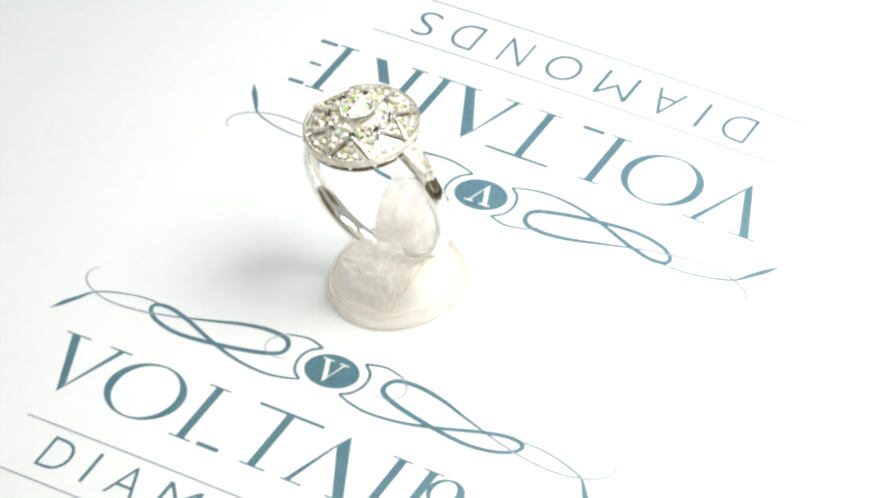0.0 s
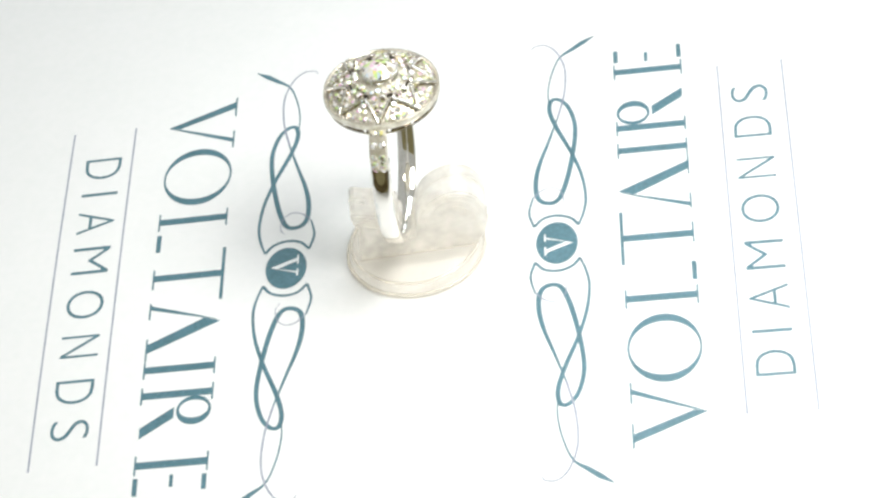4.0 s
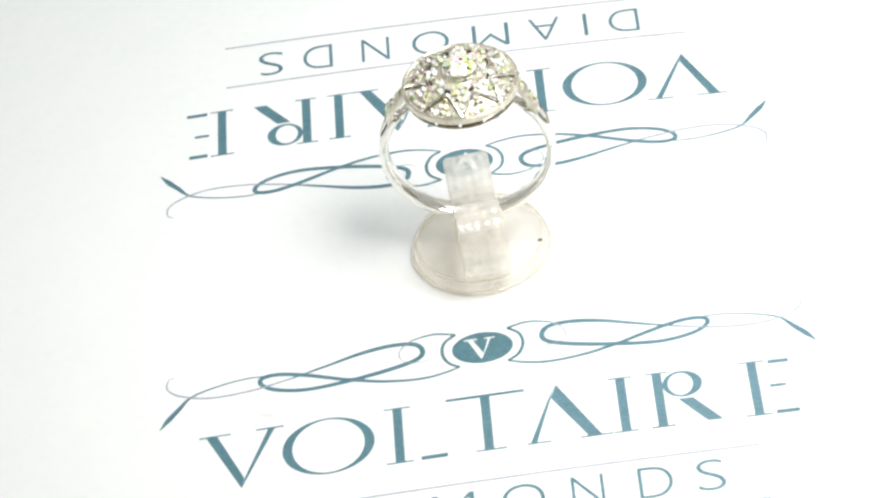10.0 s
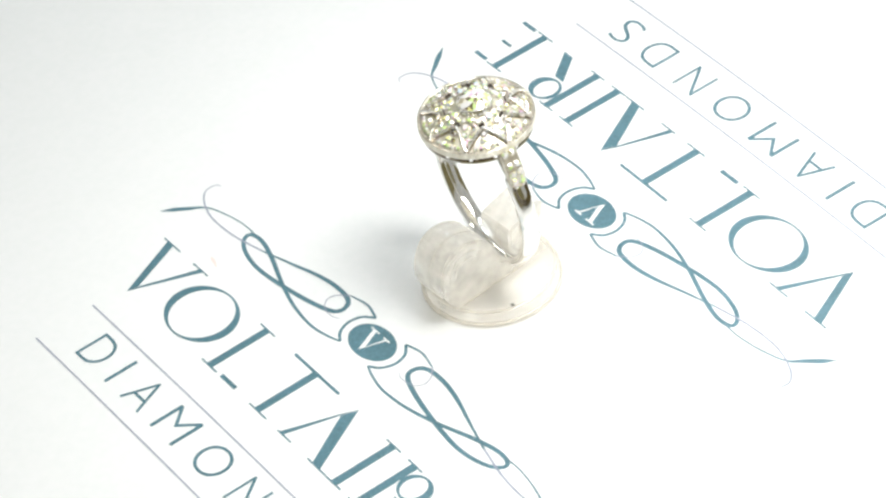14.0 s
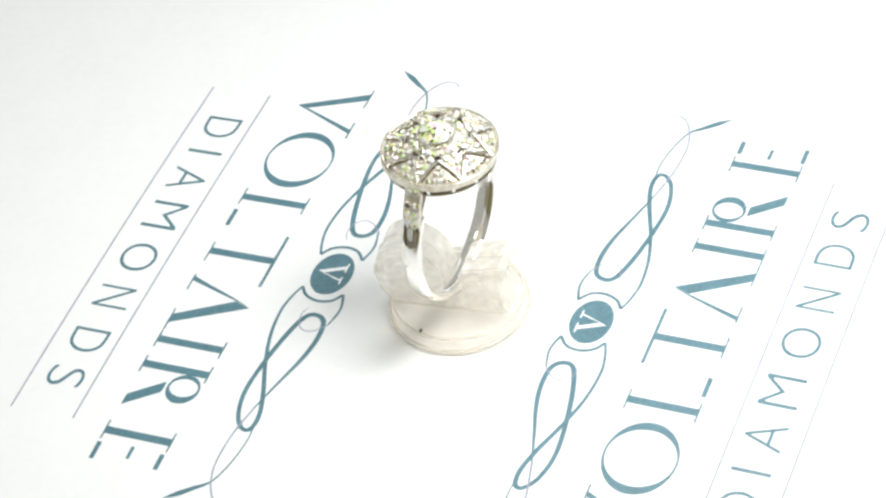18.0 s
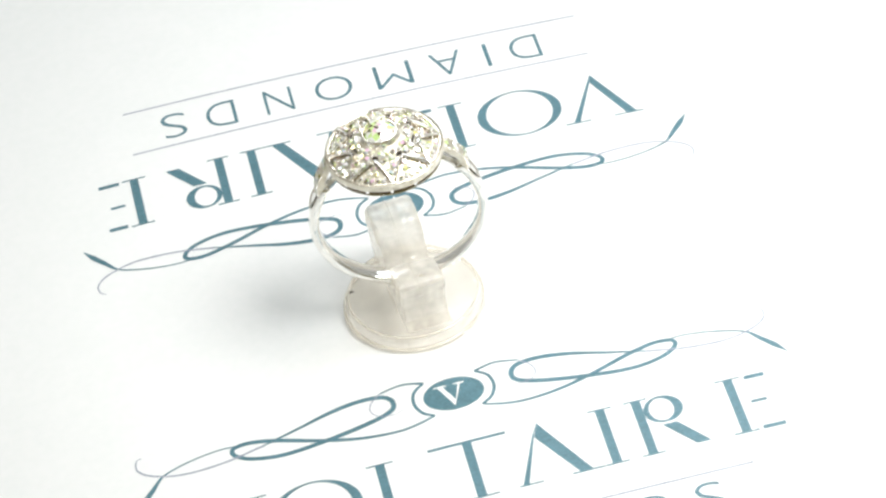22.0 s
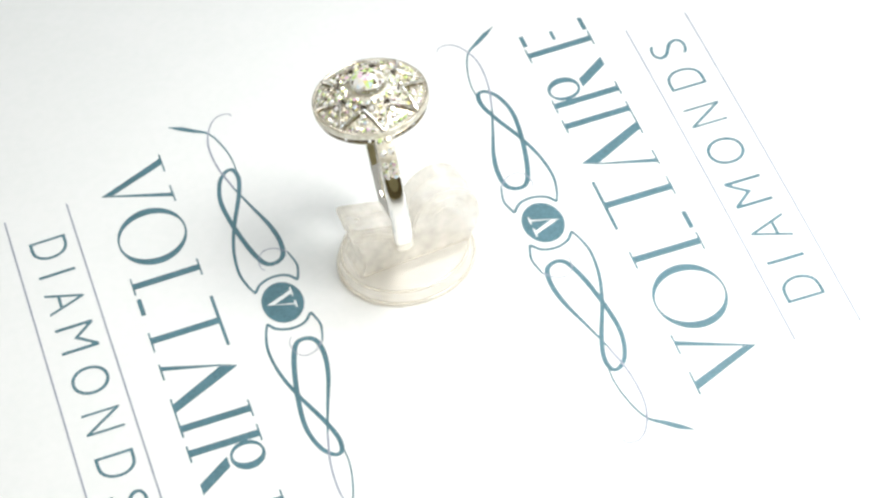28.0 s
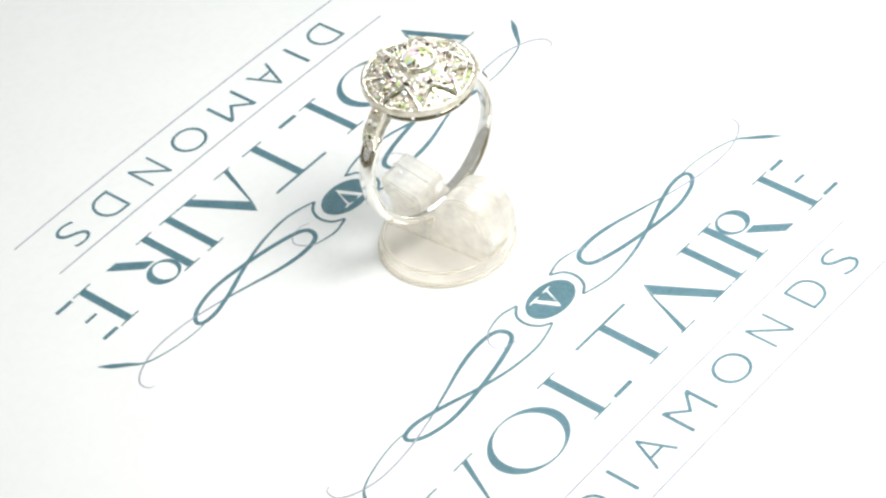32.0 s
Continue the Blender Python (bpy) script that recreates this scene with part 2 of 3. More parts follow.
class Emblem:
    """Lays flat shapes, drawn in the emblem's own axes, on the sheet."""

    def __init__(self, x, y, degrees):
        self.x, self.y, self.c, self.s = x, y, math.cos(radians(degrees)), math.sin(radians(degrees))

    def at(self, p, lift=INK_LIFT):
        return on_sheet(self.x + self.c * p[0] - self.s * p[1], self.y + self.s * p[0] + self.c * p[1], lift)

    def fill(self, bm, points, lift=INK_LIFT):
        return bm.faces.new([bm.verts.new(self.at(p, lift)) for p in points])

    def ribbon(self, bm, points, widths, per=6, lift=INK_LIFT):
        line = spline([(*p, 0) for p in points], per)
        n = len(line) - 1
        rows = []
        for k, p in enumerate(line):
            d = (line[min(k + 1, n)] - line[max(k - 1, 0)]).normalized()
            f = k / n * (len(widths) - 1)
            w = widths[int(f)] + (widths[min(int(f) + 1, len(widths) - 1)] - widths[int(f)]) * (f - int(f))
            off = Vector((-d.y, d.x, 0)) * w / 2
            rows.append((bm.verts.new(self.at(p + off, lift)), bm.verts.new(self.at(p - off, lift))))
        for a, b in zip(rows, rows[1:]):
            bm.faces.new((a[0], a[1], b[1], b[0]))

    def oval(self, bm, centre, outer, inner, shift=(0, 0), steps=48):
        rows = []
        for k in range(steps):
            a = 2 * math.pi * k / steps
            o = (centre[0] + outer[0] * math.cos(a), centre[1] + outer[1] * math.sin(a))
            i = (centre[0] + shift[0] + inner[0] * math.cos(a), centre[1] + shift[1] + inner[1] * math.sin(a))
            rows.append((bm.verts.new(self.at(o)), bm.verts.new(self.at(i))))
        for a, b in zip(rows, rows[1:] + rows[:1]):
            bm.faces.new((a[0], b[0], b[1], a[1]))

    def bar(self, bm, x0, x1, y0, y1, lean=0.0):
        n = max(1, round(abs(x1 - x0) / 0.5))
        for k in range(n):
            a, b = x0 + (x1 - x0) * k / n, x0 + (x1 - x0) * (k + 1) / n
            self.fill(bm, [(a, y0), (b, y0), (b + lean, y1), (a + lean, y1)])


LEAF = [(-5.4, -0.78), (-5.25, -0.58), (-5.08, -0.38), (-4.86, -0.14), (-4.41, 0.01), (-3.93, 0.08), (-3.53, 0.06)]
TAIL = [(-5.16, 0.365), (-5.26, 0.30), (-5.26, 0.10), (-5.03, -0.09), (-4.54, -0.23), (-3.86, -0.21), (-3.2, -0.08)]
LOOP = [(-3.2, -0.08), (-2.56, 0.10), (-2.01, 0.26), (-1.53, 0.335), (-1.14, 0.30), (-0.995, 0.14), (-1.07, -0.05),
        (-1.52, -0.2), (-2.26, -0.33), (-2.93, -0.38), (-3.44, -0.28), (-3.69, -0.11), (-3.67, 0.03), (-3.38, 0.06),
        (-2.91, -0.06), (-2.27, -0.29), (-1.65, -0.46), (-1.07, -0.52), (-0.69, -0.47), (-0.4, -0.38)]
ARC = [(-0.4, -0.38), (-0.58, -0.25), (-0.67, -0.02), (-0.62, 0.22), (-0.43, 0.38)]
CURL = [(-0.43, 0.38), (-0.78, 0.46), (-1.16, 0.39), (-1.34, 0.22), (-1.38, 0.04), (-1.25, -0.1), (-1.0, -0.14),
        (-0.85, -0.07)]
WORD = [("D", -3.41, -2.86), ("I", -2.47, -2.40), ("A", -1.97, -1.40), ("M", -1.03, -0.36), ("O", 0.07, 0.75),
        ("N", 1.17, 1.68), ("D", 2.22, 2.76), ("S", 3.14, 3.58)]


def glyph(character):
    """The outline of one letter of the built-in font as a mesh, and its bounds."""
    data = bpy.data.curves.new("letter", "FONT")
    data.body, data.resolution_u, data.offset = character, 5, -0.017
    ob = new("letter", data)
    bpy.context.view_layer.update()
    me = bpy.data.meshes.new_from_object(ob.evaluated_get(bpy.context.evaluated_depsgraph_get()))
    bpy.data.objects.remove(ob)
    bpy.data.curves.remove(data)
    co = np.array([v.co[:] for v in me.vertices])
    return me, co.min(0), co.max(0)


def emblem(e):
    for sign in (1, -1):
        flip = lambda pts: [(sign * x, y) for x, y in pts]
        bm = bmesh.new()
        e.ribbon(bm, flip(LOOP), [0.03, 0.082, 0.09, 0.088, 0.074, 0.08, 0.078, 0.05, 0.036])
        e.ribbon(bm, flip(ARC), [0.05, 0.055, 0.05])
        e.ribbon(bm, flip(CURL[:3]), [0.045, 0.04, 0.03])
        flourish = part("flourish", bm, INK, sheet, "teal looped pen flourish")
        bm = bmesh.new()
        e.ribbon(bm, flip(LEAF), [0.01, 0.105, 0.085, 0.034, 0.028, 0.025, 0.025])
        part("leaf_tip", bm, INK, flourish)
        bm = bmesh.new()
        e.ribbon(bm, flip(TAIL), [0.014, 0.022, 0.03, 0.032, 0.034, 0.038], lift=INK_LIFT * 1.1)
        e.ribbon(bm, flip(CURL[2:]), [0.026, 0.022, 0.018, 0.016, 0.01], lift=INK_LIFT * 1.1)
        part("hairline", bm, FINE_INK, flourish, "pale hairline curl")
    bm = bmesh.new()
    ring = [(0.505 * math.cos(2 * math.pi * k / 56), 0.355 * math.sin(2 * math.pi * k / 56)) for k in range(56)]
    e.fill(bm, ring)
    medallion = part("medallion", bm, INK, sheet, "solid teal oval medallion")
    bm = bmesh.new()
    up = INK_LIFT * 2
    e.fill(bm, [(-0.235, 0.19), (-0.15, 0.19), (0.015, -0.16), (-0.03, -0.27)], up)
    e.fill(bm, [(-0.03, -0.27), (0.015, -0.16), (0.145, 0.19), (0.105, 0.19)], up)
    e.fill(bm, [(-0.30, 0.215), (-0.30, 0.185), (-0.08, 0.185), (-0.08, 0.215)][::-1], up)
    e.fill(bm, [(0.04, 0.215), (0.04, 0.185), (0.215, 0.185), (0.215, 0.215)][::-1], up)
    part("chevron", bm, WHITE_INK, medallion, "white chevron left bare in the medallion")

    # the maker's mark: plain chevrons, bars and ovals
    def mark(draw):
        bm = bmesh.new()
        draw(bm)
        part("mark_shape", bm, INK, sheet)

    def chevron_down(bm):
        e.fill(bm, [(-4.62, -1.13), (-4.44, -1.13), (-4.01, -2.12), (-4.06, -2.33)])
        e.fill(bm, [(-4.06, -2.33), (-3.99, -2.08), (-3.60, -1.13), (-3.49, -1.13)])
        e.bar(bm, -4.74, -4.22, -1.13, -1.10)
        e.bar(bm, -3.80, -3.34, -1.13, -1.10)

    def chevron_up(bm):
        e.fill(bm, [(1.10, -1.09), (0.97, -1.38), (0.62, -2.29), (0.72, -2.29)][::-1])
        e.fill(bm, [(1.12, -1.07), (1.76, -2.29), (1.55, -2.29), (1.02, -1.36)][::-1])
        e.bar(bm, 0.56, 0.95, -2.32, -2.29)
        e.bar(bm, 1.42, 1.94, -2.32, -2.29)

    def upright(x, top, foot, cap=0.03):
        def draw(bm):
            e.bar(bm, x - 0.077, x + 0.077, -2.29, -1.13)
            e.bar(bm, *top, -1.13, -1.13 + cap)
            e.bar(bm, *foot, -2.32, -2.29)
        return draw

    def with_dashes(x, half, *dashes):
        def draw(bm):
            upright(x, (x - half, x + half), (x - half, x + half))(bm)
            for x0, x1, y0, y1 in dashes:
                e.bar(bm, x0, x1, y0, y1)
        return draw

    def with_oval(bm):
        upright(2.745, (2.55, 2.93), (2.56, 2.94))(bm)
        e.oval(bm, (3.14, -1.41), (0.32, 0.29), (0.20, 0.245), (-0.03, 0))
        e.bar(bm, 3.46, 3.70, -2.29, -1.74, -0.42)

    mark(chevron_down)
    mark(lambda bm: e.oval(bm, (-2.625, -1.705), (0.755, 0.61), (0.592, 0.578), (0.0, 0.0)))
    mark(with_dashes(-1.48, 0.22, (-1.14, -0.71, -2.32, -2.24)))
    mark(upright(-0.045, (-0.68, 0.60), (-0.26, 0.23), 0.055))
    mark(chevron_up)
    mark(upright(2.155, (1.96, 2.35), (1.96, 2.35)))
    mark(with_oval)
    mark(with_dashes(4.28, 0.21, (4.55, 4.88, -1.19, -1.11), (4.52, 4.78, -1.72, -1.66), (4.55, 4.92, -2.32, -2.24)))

    for character, x0, x1 in WORD:
        me, low, high = glyph(character)
        bm = bmesh.new()
        bm.from_mesh(me)
        for v in bm.verts:
            fx, fy = (v.co.x - low[0]) / (high[0] - low[0]), (v.co.y - low[1]) / (high[1] - low[1])
            v.co = e.at((x0 + (x1 - x0) * fx, -3.79 + 0.65 * fy))
        part("letter", bm, INK, sheet)
        bpy.data.meshes.remove(me)
    for y, half in ((-2.945, 4.19), (-4.082, 4.21)):
        bm = bmesh.new()
        e.bar(bm, -half, half, y - 0.015, y + 0.015)
        part("rule", bm, FINE_INK, sheet, "thin pale ruled line")


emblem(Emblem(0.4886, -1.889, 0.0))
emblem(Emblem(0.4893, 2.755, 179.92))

bm = bmesh.new()
faint = Emblem(0.4886, -1.889, 0.0)
faint.ribbon(bm, [(-3.72, -0.80), (-3.58, -0.83), (-3.42, -0.88)], [0.02, 0.07, 0.05, 0.01], lift=INK_LIFT * 0.6)
part("smudge", bm, SMUDGE, sheet, "faint pinkish smudge")

# ---------------------------------------------------------------- the clear ring stand
stand = new("ring_stand")
tagged(stand, "clear plastic clip stand with a round base on the printed sheet", "ring stand")
bm = bmesh.new()
lathe(bm, [(r * U, z * U) for r, z in ((1.105, 0.245), (1.10, 0.258), (1.085, 0.268), (1.0, 0.27), (0, 0.27))], 96)
part("base", bm, PLASTIC, stand, smooth=False)
bm = bmesh.new()
prof = [(1.18, 0), (1.20, 0.015), (1.197, 0.055), (1.17, 0.075), (1.155, 0.15), (1.125, 0.225), (1.108, 0.243)]
lathe(bm, [(r * U, z * U) for r, z in prof], 96)
for v in bm.verts:
    v.co *= 1 + 0.004 * math.sin(3 * math.atan2(v.co.y, v.co.x) + 1) + random.uniform(-0.003, 0.003)
part("rim", bm, RIM, stand, "cream-tinted stepped rim")
for r, z, w in ((1.092, 0.258, 0.024), (1.172, 0.068, 0.024)):
    bm = bmesh.new()
    lathe(bm, [((r + w * math.cos(2 * math.pi * k / 8)) * U, (z + w * math.sin(2 * math.pi * k / 8)) * U)
               for k in range(9)], 96)
    part("lip", bm, LIP, stand, "rounded edge of the base", smooth=True)


def block(outline, width, bevel=0.018, bm=None, off=0.0, open_edges=0):
    """A moulded piece: an outline of (y, z) in units, drawn out along x."""
    bm = bm or bmesh.new()
    w = width / 2
    sides = [[bm.verts.new(Vector((x + off, y, z)) * U) for y, z in outline] for x in (-w, w)]
    n = len(outline)
    caps = [bm.faces.new(sides[0]), bm.faces.new(sides[1][::-1])]
    for k in range(n - open_edges):
        bm.faces.new((sides[0][k], sides[1][k], sides[1][(k + 1) % n], sides[0][(k + 1) % n]))
    bm.normal_update()
    rim = [e for f in caps for e in f.edges]
    bmesh.ops.bevel(bm, geom=rim, offset=bevel * U, segments=2, affect="EDGES")
    return bm


def bent(points, thick):
    """Outline of a bent strip of the given thicknesses along a line of (y, z)."""
    line = [p.xy for p in spline([(y, z, 0) for y, z in points], 5)]
    one, two = [], []
    for k, p in enumerate(line):
        d = (line[min(k + 1, len(line) - 1)] - line[max(k - 1, 0)]).normalized()
        f = k / (len(line) - 1) * (len(thick) - 1)
        i = min(int(f), len(thick) - 2)
        h = (thick[i] + (thick[i + 1] - thick[i]) * (f - i)) / 2
        one.append(p + Vector((-d.y, d.x)) * h)
        two.append(p - Vector((-d.y, d.x)) * h)
    return one + two[::-1]


CLIP = 0.75


def arm(name, outline, label):
    """One arm of the clip with the body below it, open where it stands and where it meets the other arm."""
    part(name, block(outline, CLIP, 0.03, None, 0.0, 2), MOULDED, stand, label)
    line = [(y, z) for y, z in outline[1:-2]]
    bm = block(bent(line, (0.006, 0.02, 0.02, 0.006)), 0.02, 0.003, None, 0.05)
    part("parting_line", bm, LIP, stand, "fine ridge left by the mould")


def smooth_outline(points, per):
    return [(p.x, p.y) for p in spline([(y, z, 0) for y, z in points], per)]


arm("curled_arm", [(0.06, 0.60)] + smooth_outline([(-0.05, 0.66), (-0.13, 1.02), (-0.32, 1.31), (-0.58, 1.47), (-0.84, 1.51),
                                                   (-1.10, 1.39), (-1.27, 1.11), (-1.30, 0.80), (-1.22, 0.52)], 4)
    + [(-1.06, 0.272), (0.06, 0.272)], "rounded curl of the clip, filled below")
arm("free_arm", [(0.06, 0.60), (0.175, 0.72), (0.185, 1.05), (0.24, 1.14), (0.40, 1.19), (0.62, 1.24), (0.88, 1.315),
                 (0.945, 1.31), (0.975, 1.26), (0.935, 1.03), (0.85, 0.95), (0.82, 0.72), (0.86, 0.46), (0.95, 0.272),
                 (0.06, 0.272)], "straight arm of the clip with an overhanging tip")
for side, y0, y1 in ((-1, -1.0, 0.95), (1, -0.95, 0.40)):
    bm = block([(y0, 0.272), (y0, 0.292), (y0 + 0.03, 0.30), (y1 - 0.03, 0.30), (y1, 0.292), (y1, 0.272)], 0.03, 0.006, None,
               side * (CLIP / 2 + 0.008), 1)
    part("ridge", bm, RIM, stand, "fine moulded ridge along the foot of the clip")
def moulding_line(points, label):
    """A fine ridge along a line of (y, z) on both flanks of the clip."""
    strip = bent(points, (0.012, 0.022, 0.012))
    for side in (-1, 1):
        part("moulding_line", block(strip, 0.016, 0.003, None, side * (CLIP / 2 + 0.004)), LIP, stand, label)


for up in (0.03, 0.11, 0.19):
    moulding_line([(0.26, 0.82 + up * 0.8), (0.48, 0.89 + up), (0.72, 0.99 + up), (0.91, 1.05 + up * 1.05)],
                  "fine ridge along the free arm")
for size in (0.26, 0.39, 0.50):
    moulding_line([(-0.74 + size * math.cos(radians(g)), 0.93 + size * math.sin(radians(g))) for g in range(25, 186, 20)],
                  "fine curved ridge on the curled arm")
bm = bmesh.new()
bmesh.ops.create_icosphere(bm, subdivisions=2, radius=0.035 * U, matrix=Matrix.Translation(Vector((0.973, -0.377, 0.272)) * U)
                           @ Matrix.Diagonal((1.3, 0.8, 0.5, 1)))
part("speck", bm, SPECK, stand, "dark speck of dirt")

# ---------------------------------------------------------------- the ring
ring = new("ring")
tagged(ring, "white gold cluster ring with a round diamond-set head", "ring")
R_OUT, R_IN = 1.46, 1.315


def band_frame(x, z, dx, dz):
    """Frame on the ring's plane: across is y, out is the left of the line's run."""
    n = Vector((dx, 0, dz)).normalized()
    return (Vector((x, 0, z)) * U, Vector((0, 1, 0)), Vector((-n.z, 0, n.x)))


def flat_section(width, thick, soft=0.3):
    w, t = width * U / 2, thick * U
    c = t * soft
    return [(-w + c / 2, 0), (0, -t * 0.06), (w - c / 2, 0), (w, c / 2), (w, t - c), (w - c * 0.3, t - c * 0.3), (w - c, t),
            (w * 0.45, t * 1.05), (0, t * 1.07), (-w * 0.45, t * 1.05), (-w + c, t), (-w + c * 0.3, t - c * 0.3),
            (-w, t - c), (-w, c / 2)]


# shank: the round hoop from shoulder to shoulder, running clockwise so that out points away from the finger
SPLIT = 40
path = []
for k in range(81):
    a = radians(180 - SPLIT + (180 + 2 * SPLIT) * k / 80)
    path.append(band_frame(R_IN * math.cos(a), R_IN * math.sin(a), math.sin(a), -math.cos(a)))
bm = sweep(bmesh.new(), path, flat_section(0.315, R_OUT - R_IN, 0.4))
part("shank", bm, GOLD, ring, "polished plain shank", smooth=True)
# arch: the inner hoop that runs on under the head
path = []
for k in range(49):
    a = radians(SPLIT - 2 + (180 - 2 * SPLIT + 4) * k / 48)
    path.append(band_frame(R_IN * math.cos(a), R_IN * math.sin(a), math.sin(a), -math.cos(a)))
bm = sweep(bmesh.new(), path, flat_section(0.22, 0.055))
part("arch", bm, GOLD, ring, smooth=False)


def brilliant(radius, steps=8):
    """A round brilliant: table, crown, girdle and pavilion, its girdle at height 0."""
    bm = bmesh.new()
    def circle(r, z, n, turn=0.0):
        return [bm.verts.new((r * math.cos(2 * math.pi * (k + turn) / n), r * math.sin(2 * math.pi * (k + turn) / n), z))
                for k in range(n)]
    peak = bm.verts.new((0, 0, 0.40 * radius))
    inner = circle(0.27 * radius, 0.385 * radius, steps, 0.5)
    table = circle(0.54 * radius, 0.33 * radius, steps)
    star = circle(0.80 * radius, 0.18 * radius, steps, 0.5)
    girdle = circle(radius, 0.02 * radius, 2 * steps)
    low = circle(radius, -0.03 * radius, 2 * steps)
    cut = circle(0.5 * radius, -0.45 * radius, steps, 0.5)
    culet = bm.verts.new((0, 0, -0.86 * radius))
    for k in range(steps):
        n = (k + 1) % steps
        bm.faces.new((peak, inner[k], inner[n]))
        bm.faces.new((inner[k], table[k], table[n]))
        bm.faces.new((inner[k], table[n], inner[n]))
        bm.faces.new((table[k], star[k], table[n]))
        bm.faces.new((table[n], star[k], girdle[2 * n], star[n]))
        bm.faces.new((star[k], girdle[2 * k], girdle[2 * k + 1]))
        bm.faces.new((star[k], girdle[2 * k + 1], girdle[2 * n]))
        bm.faces.new((low[2 * k], low[2 * k + 1], cut[k]))
        bm.faces.new((low[2 * k + 1], low[2 * n], cut[k]))
        bm.faces.new((low[2 * n], cut[n], culet, cut[k]))
    for k in range(2 * steps):
        n = (k + 1) % (2 * steps)
        bm.faces.new((girdle[k], girdle[n], low[n], low[k]))
    bmesh.ops.recalc_face_normals(bm, faces=bm.faces[:])
    me = bpy.data.meshes.new("stone")
    bm.to_mesh(me)
    bm.free()
    me.materials.append(DIAMOND)
    return me


# head: a shallow dome of pierced petals round a bezel
HEAD = Vector((0.045, 0.02, 1.415)) * U
HR, HH = 0.957, 0.35
CROWN = Vector((0.03, -0.01, HH - 0.19)) * U


def dome(r):
    return HH * (1 - (r / HR) ** 2)


bm = bmesh.new()
seat = lambda r: dome(r) - 0.035 if r > 0.2 else 0.03
prof = [(0, seat(0))] + [(HR * k / 10, seat(HR * k / 10)) for k in range(1, 10)]
prof += [(HR - 0.05, -0.02), (HR - 0.045, 0.03), (HR - 0.011, 0.056), (HR - 0.003, 0.052), (HR, 0.03), (HR, -0.05), (HR - 0.02, -0.065),
         (HR - 0.10, -0.075), (HR - 0.14, -0.08), (0, -0.03)]
lathe(bm, [(r * U, z * U) for r, z in prof], 96)
head = part("head", bm, BED, ring, "round domed cluster head", smooth=False)
head.location = HEAD
# dark ring that paints the shaded line inside the rim
bm = bmesh.new()
lathe(bm, [(r * U, z * U) for r, z in ((HR - 0.034, 0.0), (HR - 0.032, 0.026), (HR - 0.015, 0.056), (HR - 0.011, 0.056), (HR - 0.011, 0.0))], 72)
part("rim_groove", bm, GAP_SHADE, head, "dark ring inside the rim, shade put into its colour")
bm = bmesh.new()
for k in range(128):
    a = 2 * math.pi * k / 128
    ball(bm, Vector(((HR - 0.056) * math.cos(a), (HR - 0.056) * math.sin(a), 0.040)) * U, 0.014 * U)
part("milgrain_rim", bm, SATIN, head, "fine beaded rim")
bm = bmesh.new()
lathe(bm, [(r * U, z * U) for r, z in ((0.86, -0.19), (0.905, -0.19), (0.915, -0.175), (0.905, -0.16), (0.86, -0.16),
                                       (0.85, -0.175), (0.86, -0.19))], 72)
for k in range(14):
    a = 2 * math.pi * (k + 0.5) / 14
    m = Matrix.Rotation(a, 4, "Z") @ Matrix.Translation(Vector((0.88, 0, -0.115)) * U)
    bmesh.ops.create_cube(bm, size=1, matrix=m @ Matrix.Diagonal((0.035 * U, 0.05 * U, 0.11 * U, 1)))
part("gallery", bm, GOLD, head, "pierced gallery under the head")
# band coloured dark to paint the shade under the rim
bm = bmesh.new()
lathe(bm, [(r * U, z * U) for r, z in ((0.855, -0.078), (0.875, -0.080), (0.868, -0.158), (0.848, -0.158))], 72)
part("under_band", bm, SHADE_GOLD, head, "band between rim and gallery, shade put into its colour")

bm = bmesh.new()
lathe(bm, [(r * U, z * U) for r, z in ((0.262, 0.02), (0.262, 0.222), (0.268, 0.232), (0.282, 0.228), (0.298, 0.19),
                                       (0.325, 0.02))], 48)
for k in range(40):
    a = 2 * math.pi * k / 40
    ball(bm, Vector((0.277 * math.cos(a), 0.277 * math.sin(a), 0.228)) * U, 0.014 * U)
part("bezel", bm, SATIN, head, "milgrain bezel round the centre stone").location = CROWN
share("centre_stone", brilliant(0.268 * U, 10), head, Matrix.Translation(CROWN + Vector((0, 0, 0.232 * U))))["label"] = \
    "large round brilliant centre diamond"

PETALS = 8
TIP, NOTCH, PHASE = 0.905, 0.56, 3.0  # the star's points at the rim and between the petals, and its turn
stone_mesh = {}


def small_stone(radius, sides=6):
    """A small eight-cut stone: flat table, one row of crown facets and a plain pavilion."""
    bm = bmesh.new()
    rows = []
    for f, z, turn in ((0.56, 0.34, 0.0), (1.0, 0.02, 0.5), (0.98, -0.06, 0.5)):
        rows.append([bm.verts.new((f * radius * math.cos(2 * math.pi * (k + turn) / sides),
                                   f * radius * math.sin(2 * math.pi * (k + turn) / sides), z * radius)) for k in range(sides)])
    culet = bm.verts.new((0, 0, -0.8 * radius))
    bm.faces.new(rows[0])
    for k in range(sides):
        n = (k + 1) % sides
        bm.faces.new((rows[0][k], rows[1][k], rows[0][n]))
        bm.faces.new((rows[0][n], rows[1][k], rows[1][n]))
        bm.faces.new((rows[1][k], rows[2][k], rows[2][n], rows[1][n]))
        bm.faces.new((rows[2][k], culet, rows[2][n]))
    bmesh.ops.recalc_face_normals(bm, faces=bm.faces[:])
    me = bpy.data.meshes.new("stone")
    bm.to_mesh(me)
    bm.free()
    me.materials.append(DIAMOND)
    return me


